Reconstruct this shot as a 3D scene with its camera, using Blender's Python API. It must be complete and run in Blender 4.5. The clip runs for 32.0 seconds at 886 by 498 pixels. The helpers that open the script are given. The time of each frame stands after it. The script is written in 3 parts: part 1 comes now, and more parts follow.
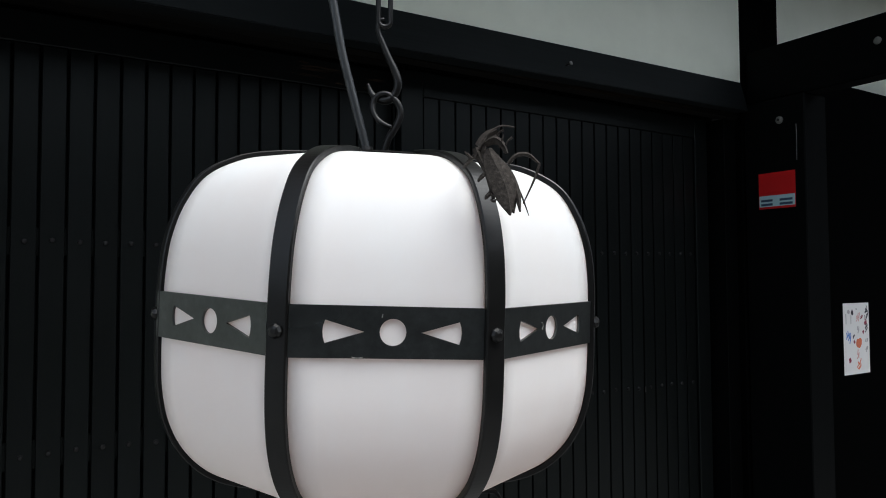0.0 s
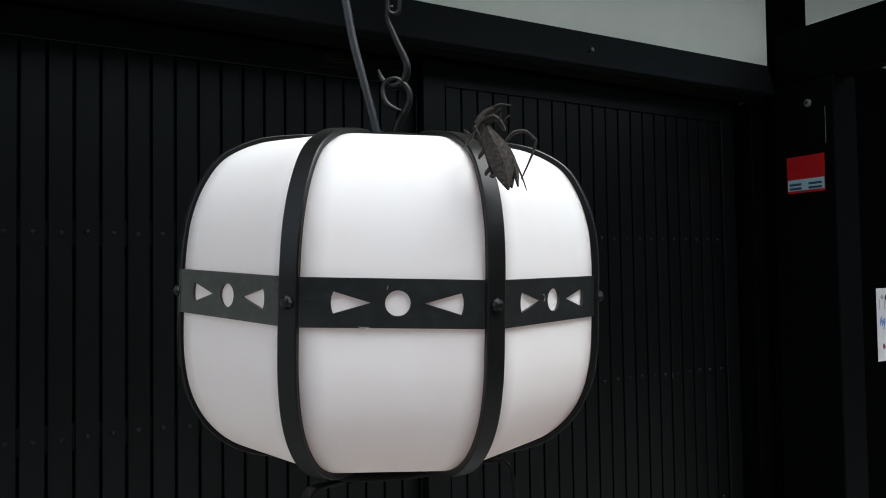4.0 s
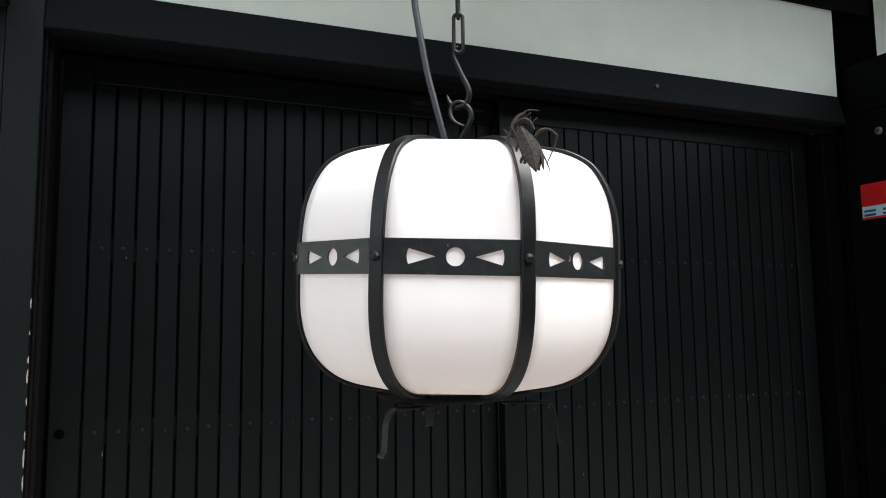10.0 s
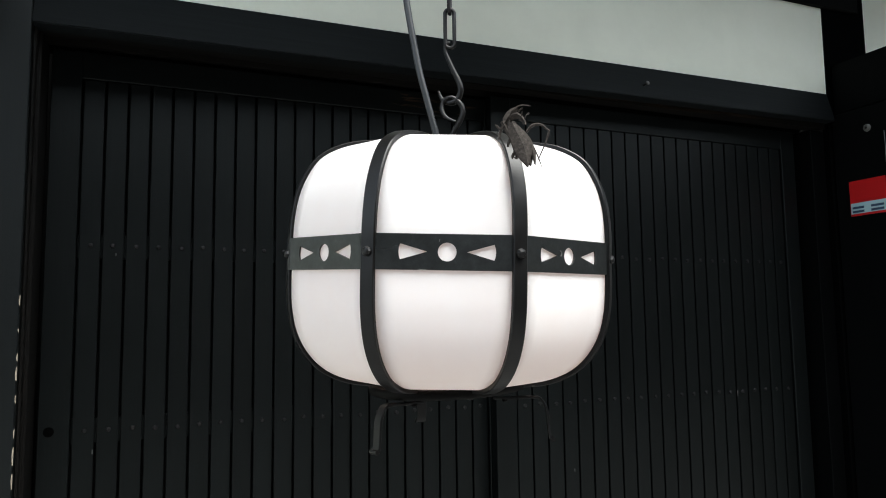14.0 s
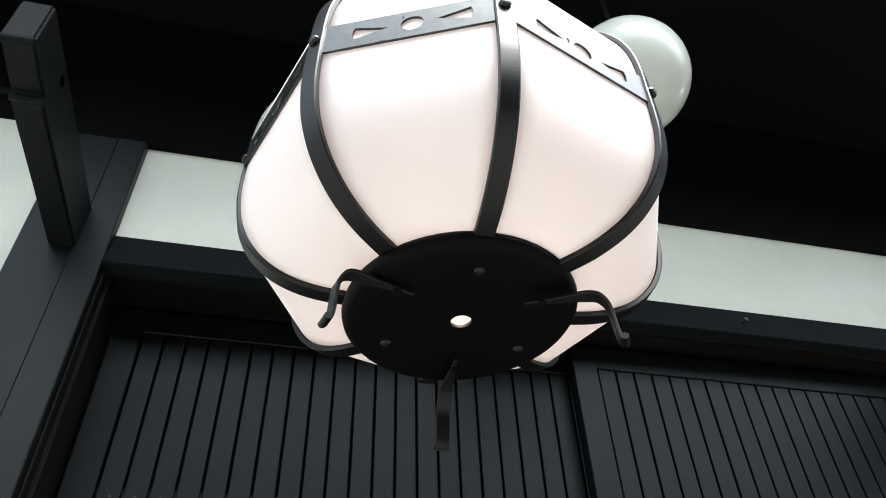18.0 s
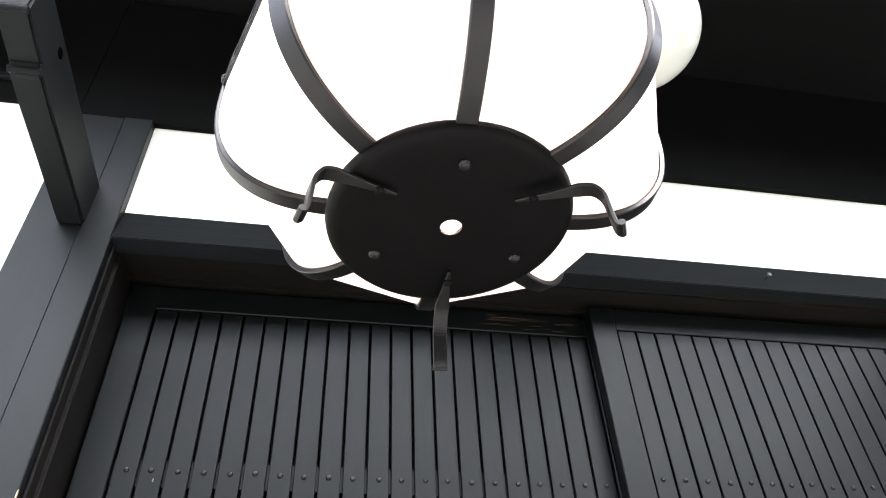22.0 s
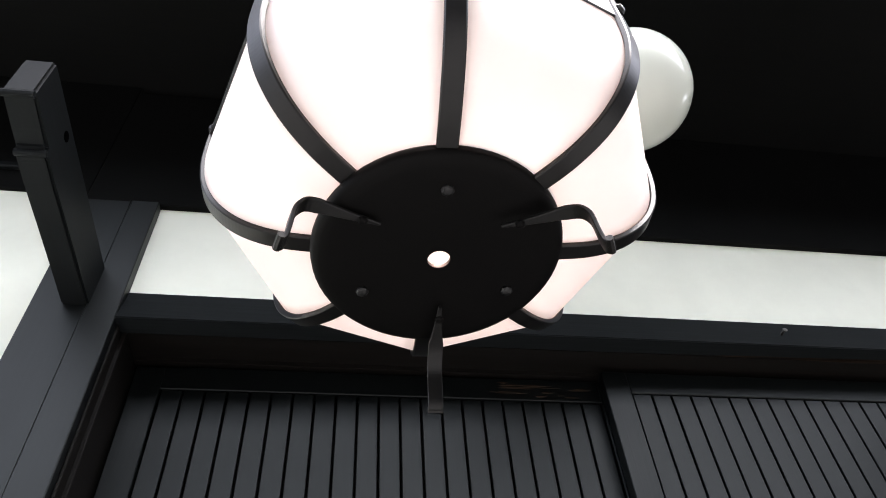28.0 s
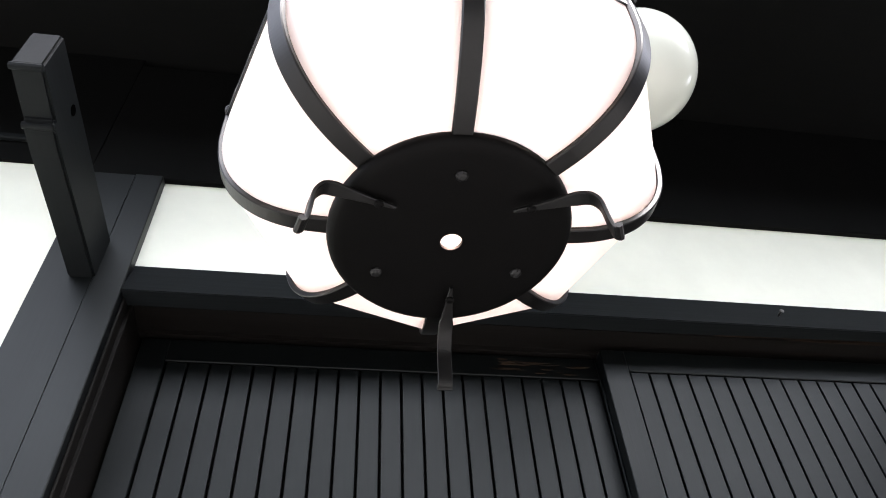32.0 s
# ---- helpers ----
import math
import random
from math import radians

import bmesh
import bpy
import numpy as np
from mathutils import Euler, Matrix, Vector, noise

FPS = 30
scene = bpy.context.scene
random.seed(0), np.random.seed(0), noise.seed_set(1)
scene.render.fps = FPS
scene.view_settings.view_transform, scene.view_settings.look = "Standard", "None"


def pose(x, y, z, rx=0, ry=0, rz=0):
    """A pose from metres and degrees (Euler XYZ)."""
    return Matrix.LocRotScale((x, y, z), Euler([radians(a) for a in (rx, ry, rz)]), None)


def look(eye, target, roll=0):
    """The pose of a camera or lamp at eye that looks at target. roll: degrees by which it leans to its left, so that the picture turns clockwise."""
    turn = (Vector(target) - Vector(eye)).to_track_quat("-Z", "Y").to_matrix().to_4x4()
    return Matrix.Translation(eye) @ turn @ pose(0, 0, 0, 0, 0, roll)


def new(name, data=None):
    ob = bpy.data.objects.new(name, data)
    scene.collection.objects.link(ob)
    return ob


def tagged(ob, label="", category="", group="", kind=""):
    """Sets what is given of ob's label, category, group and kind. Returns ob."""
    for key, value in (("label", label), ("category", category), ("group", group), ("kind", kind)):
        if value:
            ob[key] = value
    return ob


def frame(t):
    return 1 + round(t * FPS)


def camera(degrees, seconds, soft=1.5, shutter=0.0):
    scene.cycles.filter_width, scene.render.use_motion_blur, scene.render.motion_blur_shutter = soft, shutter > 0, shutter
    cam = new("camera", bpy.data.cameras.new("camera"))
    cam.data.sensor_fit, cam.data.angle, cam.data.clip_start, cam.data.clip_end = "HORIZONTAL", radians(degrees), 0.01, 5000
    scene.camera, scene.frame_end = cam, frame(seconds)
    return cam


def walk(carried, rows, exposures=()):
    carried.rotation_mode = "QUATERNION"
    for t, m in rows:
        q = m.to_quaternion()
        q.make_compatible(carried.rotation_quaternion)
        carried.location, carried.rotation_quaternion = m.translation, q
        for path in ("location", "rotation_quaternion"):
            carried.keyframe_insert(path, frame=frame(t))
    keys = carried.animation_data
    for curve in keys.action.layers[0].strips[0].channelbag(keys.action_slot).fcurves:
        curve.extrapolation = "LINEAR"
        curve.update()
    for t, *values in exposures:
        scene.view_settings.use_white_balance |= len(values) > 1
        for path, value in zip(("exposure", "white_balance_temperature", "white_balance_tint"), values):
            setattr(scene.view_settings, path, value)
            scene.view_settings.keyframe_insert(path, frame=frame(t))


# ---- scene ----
cam = camera(63.05, 32.0, soft=1.0)

# seconds, eye x y z, yaw, pitch, roll in degrees
PATH = (
    (0, -0.3551, -1.9833, 1.6601, -32.19, 2.42, -0.26),
    (0.5, -0.3490, -1.9806, 1.6668, -31.97, 2.10, -0.37),
    (1, -0.3427, -1.9723, 1.6621, -31.47, 2.32, 0.05),
    (1.5, -0.3453, -1.9698, 1.6601, -31.34, 2.37, 0.01),
    (2, -0.3494, -1.9762, 1.6624, -31.22, 2.19, -0.32),
    (2.5, -0.3431, -1.9772, 1.6591, -31.19, 2.24, -0.24),
    (3, -0.3399, -1.9759, 1.6574, -30.67, 1.81, -0.14),
    (3.5, -0.3449, -1.9928, 1.6526, -30.15, 1.85, -0.50),
    (5.5, -0.3503, -2.1071, 1.5979, -26.78, 3.48, -0.94),
    (6, -0.3597, -2.1370, 1.5847, -25.29, 5.02, -0.63),
    (6.5, -0.3698, -2.1746, 1.5702, -24.63, 5.61, -0.65),
    (7, -0.3819, -2.2013, 1.5563, -23.93, 6.10, -0.75),
    (7.5, -0.3779, -2.2141, 1.5411, -23.25, 6.16, -0.75),
    (8, -0.3781, -2.2231, 1.5365, -22.61, 6.17, -0.58),
    (8.5, -0.3925, -2.2263, 1.5388, -23.18, 5.95, -0.58),
    (9, -0.4037, -2.2313, 1.5397, -23.18, 5.92, -0.62),
    (9.5, -0.4051, -2.2346, 1.5371, -22.77, 5.97, -0.68),
    (10, -0.4095, -2.2334, 1.5377, -22.51, 5.90, -0.65),
    (10.5, -0.4119, -2.2322, 1.5362, -22.64, 5.94, -0.72),
    (11, -0.4116, -2.2328, 1.5370, -22.50, 5.84, -0.65),
    (11.5, -0.4072, -2.2327, 1.5345, -22.26, 5.93, -0.68),
    (12, -0.4048, -2.2269, 1.5343, -22.77, 5.77, -0.78),
    (12.5, -0.4079, -2.2315, 1.5337, -22.94, 5.76, -0.74),
    (13, -0.4094, -2.2310, 1.5345, -22.86, 5.74, -0.70),
    (13.5, -0.4128, -2.2326, 1.5368, -23.04, 5.67, -0.72),
    (14, -0.4100, -2.2327, 1.5353, -23.21, 5.68, -0.77),
    (14.5, -0.3937, -2.2287, 1.5259, -23.17, 5.71, -0.81),
    (15, -0.3668, -2.2478, 1.4935, -20.99, 5.71, -0.53),
    (15.5, -0.3711, -2.1978, 1.4126, -21.00, 7.76, -0.19),
    (17.5, -0.1633, -1.8488, 1.0184, -16.13, 36.53, -1.65),
    (18, -0.1393, -1.7991, 1.0052, -14.46, 42.49, -2.50),
    (18.5, -0.1283, -1.7726, 0.9825, -14.03, 44.88, -3.55),
    (19, -0.1232, -1.7614, 0.9724, -13.08, 45.03, -3.46),
    (19.5, -0.1156, -1.7494, 0.9690, -11.99, 43.70, -3.27),
    (20, -0.1180, -1.7448, 0.9691, -11.49, 42.54, -3.00),
    (20.5, -0.1189, -1.7511, 0.9635, -11.83, 41.95, -3.17),
    (21, -0.1117, -1.7424, 0.9613, -11.82, 41.53, -3.08),
    (21.5, -0.0998, -1.7307, 0.9590, -11.75, 41.72, -2.89),
    (22, -0.0920, -1.7238, 0.9639, -12.00, 42.11, -3.25),
    (22.5, -0.0964, -1.7126, 0.9732, -12.18, 43.63, -3.89),
    (23, -0.0834, -1.6895, 0.9784, -12.10, 45.75, -4.21),
    (23.5, -0.0824, -1.6817, 0.9710, -12.11, 48.59, -4.45),
    (24, -0.0924, -1.6807, 0.9641, -12.15, 50.15, -4.82),
    (24.5, -0.0870, -1.6813, 0.9572, -11.68, 50.37, -4.84),
    (25, -0.0823, -1.6740, 0.9514, -11.11, 49.93, -4.69),
    (25.5, -0.0806, -1.6687, 0.9452, -11.34, 49.68, -5.07),
    (27.5, -0.0705, -1.6819, 0.9404, -11.53, 49.05, -5.26),
    (28, -0.0638, -1.6830, 0.9398, -11.25, 48.81, -5.14),
    (28.5, -0.0620, -1.6875, 0.9370, -11.08, 48.75, -5.00),
    (29, -0.0641, -1.6888, 0.9362, -11.11, 48.71, -4.77),
    (29.5, -0.0603, -1.6951, 0.9345, -11.44, 48.58, -4.99),
    (30, -0.0616, -1.6924, 0.9332, -11.27, 48.26, -4.94),
    (30.5, -0.0703, -1.6965, 0.9325, -11.24, 47.83, -4.62),
    (31, -0.0759, -1.6952, 0.9291, -11.48, 47.54, -4.27),
    (31.5, -0.0737, -1.6964, 0.9285, -11.36, 47.10, -4.43),
    (32, -0.0801, -1.6994, 0.9305, -11.24, 46.84, -4.35),
)


def aim(x, y, z, yaw, pitch, roll):
    """The pose of a camera at x, y, z that looks yaw to the left of +y and pitch up."""
    a, b = radians(yaw), radians(pitch)
    eye = Vector((x, y, z))
    return look(eye, eye + Vector((-math.sin(a) * math.cos(b), math.cos(a) * math.cos(b), math.sin(b))), roll)


walk(cam, [(t, aim(*row)) for t, *row in PATH],
     exposures=((0.0, 1.17, 6230, 6), (3.5, 1.17, 6230, 6), (5.5, 1.34, 6280, 6), (7.0, 1.54, 6350, 5), (8.2, 1.95, 6400, 5), (15.0, 1.96, 6450, 5), (15.5, 2.01, 6450, 5),
                (17.5, 2.52, 6400, 6), (19.0, 2.59, 6330, 5), (20.5, 3.72, 6650, 12), (22.0, 4.02, 6600, 13), (23.0, 3.76, 6600, 14),
                (24.5, 2.96, 6570, 13), (25.5, 2.93, 6560, 13), (29.5, 3.03, 6560, 15), (31.0, 3.12, 6560, 15), (32.0, 3.30, 6560, 14)))

# ---- light: an overcast street behind the camera ----
world = bpy.data.worlds.new("sky")
world.use_nodes = True
scene.world = world
wn = world.node_tree.nodes
sky = wn.new("ShaderNodeTexSky")
sky.sky_type, sky.sun_disc = "NISHITA", False
sky.sun_elevation, sky.sun_rotation = radians(67), radians(149)
sky.air_density, sky.dust_density = 1.0, 3.0
wn["Background"].inputs["Strength"].default_value = 0.15
grey = wn.new("ShaderNodeHueSaturation")
grey.inputs["Saturation"].default_value = 0.42
world.node_tree.links.new(sky.outputs["Color"], grey.inputs["Color"])
world.node_tree.links.new(grey.outputs["Color"], wn["Background"].inputs["Color"])
sun = new("sun", bpy.data.lights.new("sun", "SUN"))
sun.data.energy, sun.data.angle, sun.data.color = 1.1, radians(40), (1.0, 0.98, 0.95)
sun.matrix_world = look((2.2, -3.6, 10), (0, 0, 0))

bulb = new("lantern_bulb", bpy.data.lights.new("lantern_bulb", "POINT"))
bulb.data.energy, bulb.data.shadow_soft_size, bulb.data.color = 0.43, 0.03, (1.0, 0.69, 0.58)
bulb.location = (0.022, -1.250, 1.530)

# ---- materials ----


def mat(name, base, rough=0.5, metal=0.0, spec=0.5):
    m = bpy.data.materials.new(name)
    m.use_nodes = True
    p = m.node_tree.nodes["Principled BSDF"]
    p.inputs["Base Color"].default_value = (*base, 1)
    p.inputs["Roughness"].default_value = rough
    p.inputs["Metallic"].default_value = metal
    p.inputs["Specular IOR Level"].default_value = spec
    return m


def nodes(m):
    return m.node_tree.nodes, m.node_tree.links, m.node_tree.nodes["Principled BSDF"]


def coords(m, scale):
    n, k, _ = nodes(m)
    c, s = n.new("ShaderNodeTexCoord"), n.new("ShaderNodeMapping")
    s.inputs["Scale"].default_value = scale
    k.new(c.outputs["Object"], s.inputs["Vector"])
    return s.outputs["Vector"]


def noisy(m, vec, scale, detail=4.0, rough=0.6):
    n, k, _ = nodes(m)
    t = n.new("ShaderNodeTexNoise")
    t.inputs["Scale"].default_value, t.inputs["Detail"].default_value, t.inputs["Roughness"].default_value = scale, detail, rough
    k.new(vec, t.inputs["Vector"])
    return t.outputs["Fac"]


def ramp(m, fac, stops):
    n, k, _ = nodes(m)
    r = n.new("ShaderNodeValToRGB")
    while len(r.color_ramp.elements) < len(stops):
        r.color_ramp.elements.new(0.5)
    for e, (at, col) in zip(r.color_ramp.elements, stops):
        e.position, e.color = at, (*col, 1)
    k.new(fac, r.inputs["Fac"])
    return r.outputs["Color"]


def blend(m, fac, a, b, mode="MIX"):
    n, k, _ = nodes(m)
    x = n.new("ShaderNodeMix")
    x.data_type, x.blend_type = "RGBA", mode
    for sock, v in ((x.inputs[0], fac), (x.inputs[6], a), (x.inputs[7], b)):
        if isinstance(v, (int, float)):
            sock.default_value = v
        elif isinstance(v, tuple):
            sock.default_value = (*v, 1)
        else:
            k.new(v, sock)
    return x.outputs[2]


def span(m, fac, lo, hi):
    n, k, _ = nodes(m)
    r = n.new("ShaderNodeMapRange")
    r.inputs["To Min"].default_value, r.inputs["To Max"].default_value = lo, hi
    k.new(fac, r.inputs["Value"])
    return r.outputs["Result"]


def bump(m, fac, strength, distance):
    n, k, p = nodes(m)
    b = n.new("ShaderNodeBump")
    b.inputs["Strength"].default_value, b.inputs["Distance"].default_value = strength, distance
    k.new(fac, b.inputs["Height"])
    k.new(b.outputs["Normal"], p.inputs["Normal"])


def dark_wood(name, base, worn, grain, rough=0.5, wear=(0.62, 0.80), spec=0.32):
    """Dark-stained wood with grain along one axis (grain: the stretch of the pattern)."""
    m = mat(name, base, rough, 0.0, spec)
    n, k, p = nodes(m)
    fine = noisy(m, coords(m, grain), 1.0, 6.0, 0.65)
    wide = noisy(m, coords(m, (2.2, 2.2, 1.1)), 1.0, 3.0)
    info = n.new("ShaderNodeObjectInfo")
    col = ramp(m, fine, ((0.25, tuple(0.72 * c for c in base)), (0.55, base), (0.85, tuple(1.35 * c for c in base))))
    scuffs = ramp(m, noisy(m, coords(m, tuple(0.35 * g for g in grain)), 1.3, 8.0, 0.7), ((wear[0], (0, 0, 0)), (wear[1], (1, 1, 1))))
    col = blend(m, scuffs, col, worn)
    tone = n.new("ShaderNodeHueSaturation")
    k.new(col, tone.inputs["Color"])
    k.new(span(m, info.outputs["Random"], 0.78, 1.25), tone.inputs["Value"])
    k.new(tone.outputs["Color"], p.inputs["Base Color"])
    k.new(span(m, wide, rough - 0.10, rough + 0.14), p.inputs["Roughness"])
    p.inputs["Specular Tint"].default_value = (0.93, 1.0, 0.97, 1)
    bump(m, fine, 0.16, 0.002)
    return m


WOOD_UP = dark_wood("dark_wood_upright", (0.0026, 0.0034, 0.0035), (0.0072, 0.0077, 0.0074), (120, 120, 2.5), 0.40, (0.62, 0.80), 0.225)
WOOD_ALONG = dark_wood("dark_wood_level", (0.0026, 0.0034, 0.0035), (0.0072, 0.0077, 0.0074), (2.5, 120, 120), 0.40, (0.62, 0.80), 0.225)
WOOD_OUT = dark_wood("dark_wood_arm", (0.0076, 0.0088, 0.0096), (0.011, 0.0118, 0.012), (90, 2.5, 90), 0.52, (0.62, 0.80), 0.10)
# the dark wood once more, blacker and duller: shade put into its colour
SHADE_BOARD = dark_wood("shaded_wall_board", (0.0012, 0.0013, 0.0014), (0.003, 0.003, 0.003), (60, 60, 2.0), 0.75, (0.62, 0.80), 0.01)
WOOD_POST = dark_wood("dark_wood_post", (0.0028, 0.0036, 0.0041), (0.0085, 0.0092, 0.0092), (110, 110, 2.2), 0.44, (0.62, 0.80), 0.35)
WOOD_LINTEL = dark_wood("dark_wood_lintel", (0.0080, 0.0094, 0.0101), (0.013, 0.0138, 0.0138), (2.5, 120, 120), 0.48, (0.62, 0.80), 0.08)
WOOD_HEAD = dark_wood("worn_head_wood", (0.0070, 0.0060, 0.0054), (0.024, 0.016, 0.011), (3.0, 60, 60), 0.55, (0.66, 0.84), 0.12)
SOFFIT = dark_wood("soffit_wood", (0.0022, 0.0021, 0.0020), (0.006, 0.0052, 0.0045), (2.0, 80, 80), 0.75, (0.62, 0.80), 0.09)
# shaded copy of the dark wood for the right-hand pieces
SHADE_WOOD = dark_wood("shaded_dark_wood", (0.0022, 0.0024, 0.0026), (0.005, 0.005, 0.005), (60, 60, 2.0), 0.55, (0.62, 0.80), 0.05)
HOLE_SHADE = mat("hole_shade", (0.0008, 0.0008, 0.0008), 0.95, 0.0, 0.0)
BACK = mat("shadow_board", (0.006, 0.006, 0.006), 0.9, 0.0, 0.1)

PLASTER = mat("plaster", (0.81, 0.845, 0.74), 0.85, 0.0, 0.2)
_f = noisy(PLASTER, coords(PLASTER, (1, 1, 1)), 3.0, 5.0)
_g = noisy(PLASTER, coords(PLASTER, (1, 1, 1)), 140.0, 3.0)
_c = ramp(PLASTER, _f, ((0.30, (0.77, 0.80, 0.69)), (0.60, (0.835, 0.865, 0.75)), (0.85, (0.865, 0.89, 0.79))))
PLASTER.node_tree.links.new(_c, PLASTER.node_tree.nodes["Principled BSDF"].inputs["Base Color"])
bump(PLASTER, _g, 0.25, 0.001)


def iron_mat(name, base, rough, spec=0.6):
    m = mat(name, base, rough, 0.25, spec)
    n, k, p = nodes(m)
    a = noisy(m, coords(m, (1, 1, 1)), 60.0, 6.0, 0.7)
    b = noisy(m, coords(m, (1, 1, 1)), 9.0, 3.0)
    col = ramp(m, a, ((0.35, tuple(0.7 * c for c in base)), (0.6, base), (0.82, tuple(1.7 * c for c in base))))
    k.new(col, p.inputs["Base Color"])
    k.new(span(m, b, rough - 0.12, rough + 0.15), p.inputs["Roughness"])
    bump(m, a, 0.3, 0.0006)
    return m


IRON = iron_mat("black_iron", (0.0046, 0.0043, 0.0040), 0.36, 0.46)
IRON_BAND = iron_mat("black_iron_strip", (0.055, 0.060, 0.060), 0.30, 1.0)
IRON_BAND.node_tree.nodes["Principled BSDF"].inputs["Metallic"].default_value = 0.75
IRON_NAIL = iron_mat("black_iron_nail", (0.0070, 0.0070, 0.0070), 0.42, 0.5)
IRON_PLATE = iron_mat("black_iron_plate", (0.0014, 0.0012, 0.0011), 0.58, 0.13)
IRON_FOOT = iron_mat("dull_black_iron", (0.0085, 0.0085, 0.0082), 0.45, 0.36)
STEEL = iron_mat("dull_steel", (0.16, 0.16, 0.15), 0.38)
RUBBER = mat("grey_cable", (0.020, 0.022, 0.024), 0.33, 0.0, 0.6)

# milk glass: scatters light through its thickness
MILK = bpy.data.materials.new("milk_glass")
MILK.use_nodes = True
_n, _k = MILK.node_tree.nodes, MILK.node_tree.links
_p = _n["Principled BSDF"]
_p.inputs["Base Color"].default_value = (0.73, 0.745, 0.76, 1)
_p.inputs["Roughness"].default_value = 0.45
_p.inputs["Specular IOR Level"].default_value = 0.18
_t = _n.new("ShaderNodeBsdfTranslucent")
_t.inputs["Color"].default_value = (0.90, 0.885, 0.875, 1)
_m = _n.new("ShaderNodeMixShader")
_m.inputs["Fac"].default_value = 0.38
_k.new(_p.outputs["BSDF"], _m.inputs[1])
_k.new(_t.outputs["BSDF"], _m.inputs[2])
_k.new(_m.outputs["Shader"], _n["Material Output"].inputs["Surface"])
_v = noisy(MILK, coords(MILK, (1, 1, 0.6)), 7.0, 4.0)
_k.new(ramp(MILK, _v, ((0.3, (0.85, 0.845, 0.845)), (0.5, (0.855, 0.865, 0.87)), (0.7, (0.865, 0.895, 0.91)))), _p.inputs["Base Color"])

GLOBE = mat("globe_glass", (0.66, 0.69, 0.61), 0.13, 0.0, 0.5)
RED = mat("red_print", (0.52, 0.012, 0.014), 0.35)
PALE = mat("pale_blue_print", (0.42, 0.62, 0.66), 0.4)
NAVY = mat("navy_print", (0.03, 0.07, 0.13), 0.4)
PAPER = mat("paper", (0.74, 0.73, 0.73), 0.8)
INK = mat("black_ink", (0.04, 0.04, 0.05), 0.8)
INK_RED = mat("red_ink", (0.60, 0.16, 0.08), 0.8)
INK_BLUE = mat("blue_ink", (0.08, 0.20, 0.55), 0.8)
INK_WINE = mat("wine_ink", (0.22, 0.03, 0.06), 0.8)
STRAW = mat("dried_leaf", (0.10, 0.085, 0.075), 0.85, 0.0, 0.2)
_a = noisy(STRAW, coords(STRAW, (1, 1, 1)), 260.0, 5.0, 0.7)
STRAW.node_tree.links.new(ramp(STRAW, _a, ((0.3, (0.020, 0.017, 0.015)), (0.58, (0.052, 0.044, 0.038)), (0.8, (0.125, 0.108, 0.094)))),
                          STRAW.node_tree.nodes["Principled BSDF"].inputs["Base Color"])
bump(STRAW, _a, 0.6, 0.001)
STONE = mat("pavement_stone", (0.24, 0.23, 0.22), 0.85)
_s = noisy(STONE, coords(STONE, (1, 1, 1)), 0.9, 8.0)
STONE.node_tree.links.new(ramp(STONE, _s, ((0.3, (0.15, 0.149, 0.146)), (0.7, (0.24, 0.237, 0.231)))), STONE.node_tree.nodes["Principled BSDF"].inputs["Base Color"])

# ---- builders ----


def mesh_ob(name, bm, material, parent=None, label="", smooth=False):
    me = bpy.data.meshes.new(name)
    bmesh.ops.recalc_face_normals(bm, faces=bm.faces[:])
    bm.to_mesh(me)
    bm.free()
    me.materials.append(material)
    if smooth:
        for poly in me.polygons:
            poly.use_smooth = True
    ob = new(name, me)
    if parent is not None:
        ob.parent = parent
    if label:
        tagged(ob, label)
    return ob


def part(name, bm, material, parent, label="", smooth=False):
    return mesh_ob(name, bm, material, parent, label, smooth)


def thing(name, label, category, at=(0, 0, 0), group="", kind=""):
    ob = new(name)
    ob.location = at
    ob.empty_display_size = 0.05
    return tagged(ob, label, category, group, kind)


def box(lo, hi, bevel=0.0, bm=None, segments=1):
    b = bmesh.new()
    bmesh.ops.create_cube(b, size=1.0)
    for v in b.verts:
        v.co = [lo[i] + (v.co[i] + 0.5) * (hi[i] - lo[i]) for i in range(3)]
    if bevel:
        bmesh.ops.bevel(b, geom=b.edges[:], offset=bevel, segments=segments, affect="EDGES", profile=0.6)
    return b


def prism(outline, axis, lo, hi, bevel=0.0):
    """A flat outline in the two other axes, drawn out along axis from lo to hi."""
    b = bmesh.new()
    others = [i for i in range(3) if i != axis]
    rings = []
    for d in (lo, hi):
        ring = []
        for u, v in outline:
            co = [0.0, 0.0, 0.0]
            co[axis], co[others[0]], co[others[1]] = d, u, v
            ring.append(b.verts.new(co))
        rings.append(ring)
    b.faces.new(rings[0])
    b.faces.new(rings[1][::-1])
    n = len(outline)
    for i in range(n):
        b.faces.new((rings[0][i], rings[0][(i + 1) % n], rings[1][(i + 1) % n], rings[1][i]))
    bmesh.ops.recalc_face_normals(b, faces=b.faces[:])
    if bevel:
        bmesh.ops.bevel(b, geom=b.edges[:], offset=bevel, segments=2, affect="EDGES")
    return b


def curve_points(points, steps):
    """A smooth line through the points (Catmull-Rom)."""
    p = [Vector(q) for q in points]
    p = [2 * p[0] - p[1]] + p + [2 * p[-1] - p[-2]]
    out = []
    for i in range(1, len(p) - 2):
        for s in range(steps):
            t = s / steps
            a, b, c, d = p[i - 1], p[i], p[i + 1], p[i + 2]
            out.append(0.5 * ((2 * b) + (c - a) * t + (2 * a - 5 * b + 4 * c - d) * t * t + (3 * b - a - 3 * c + d) * t ** 3))
    out.append(p[-2].copy())
    return out


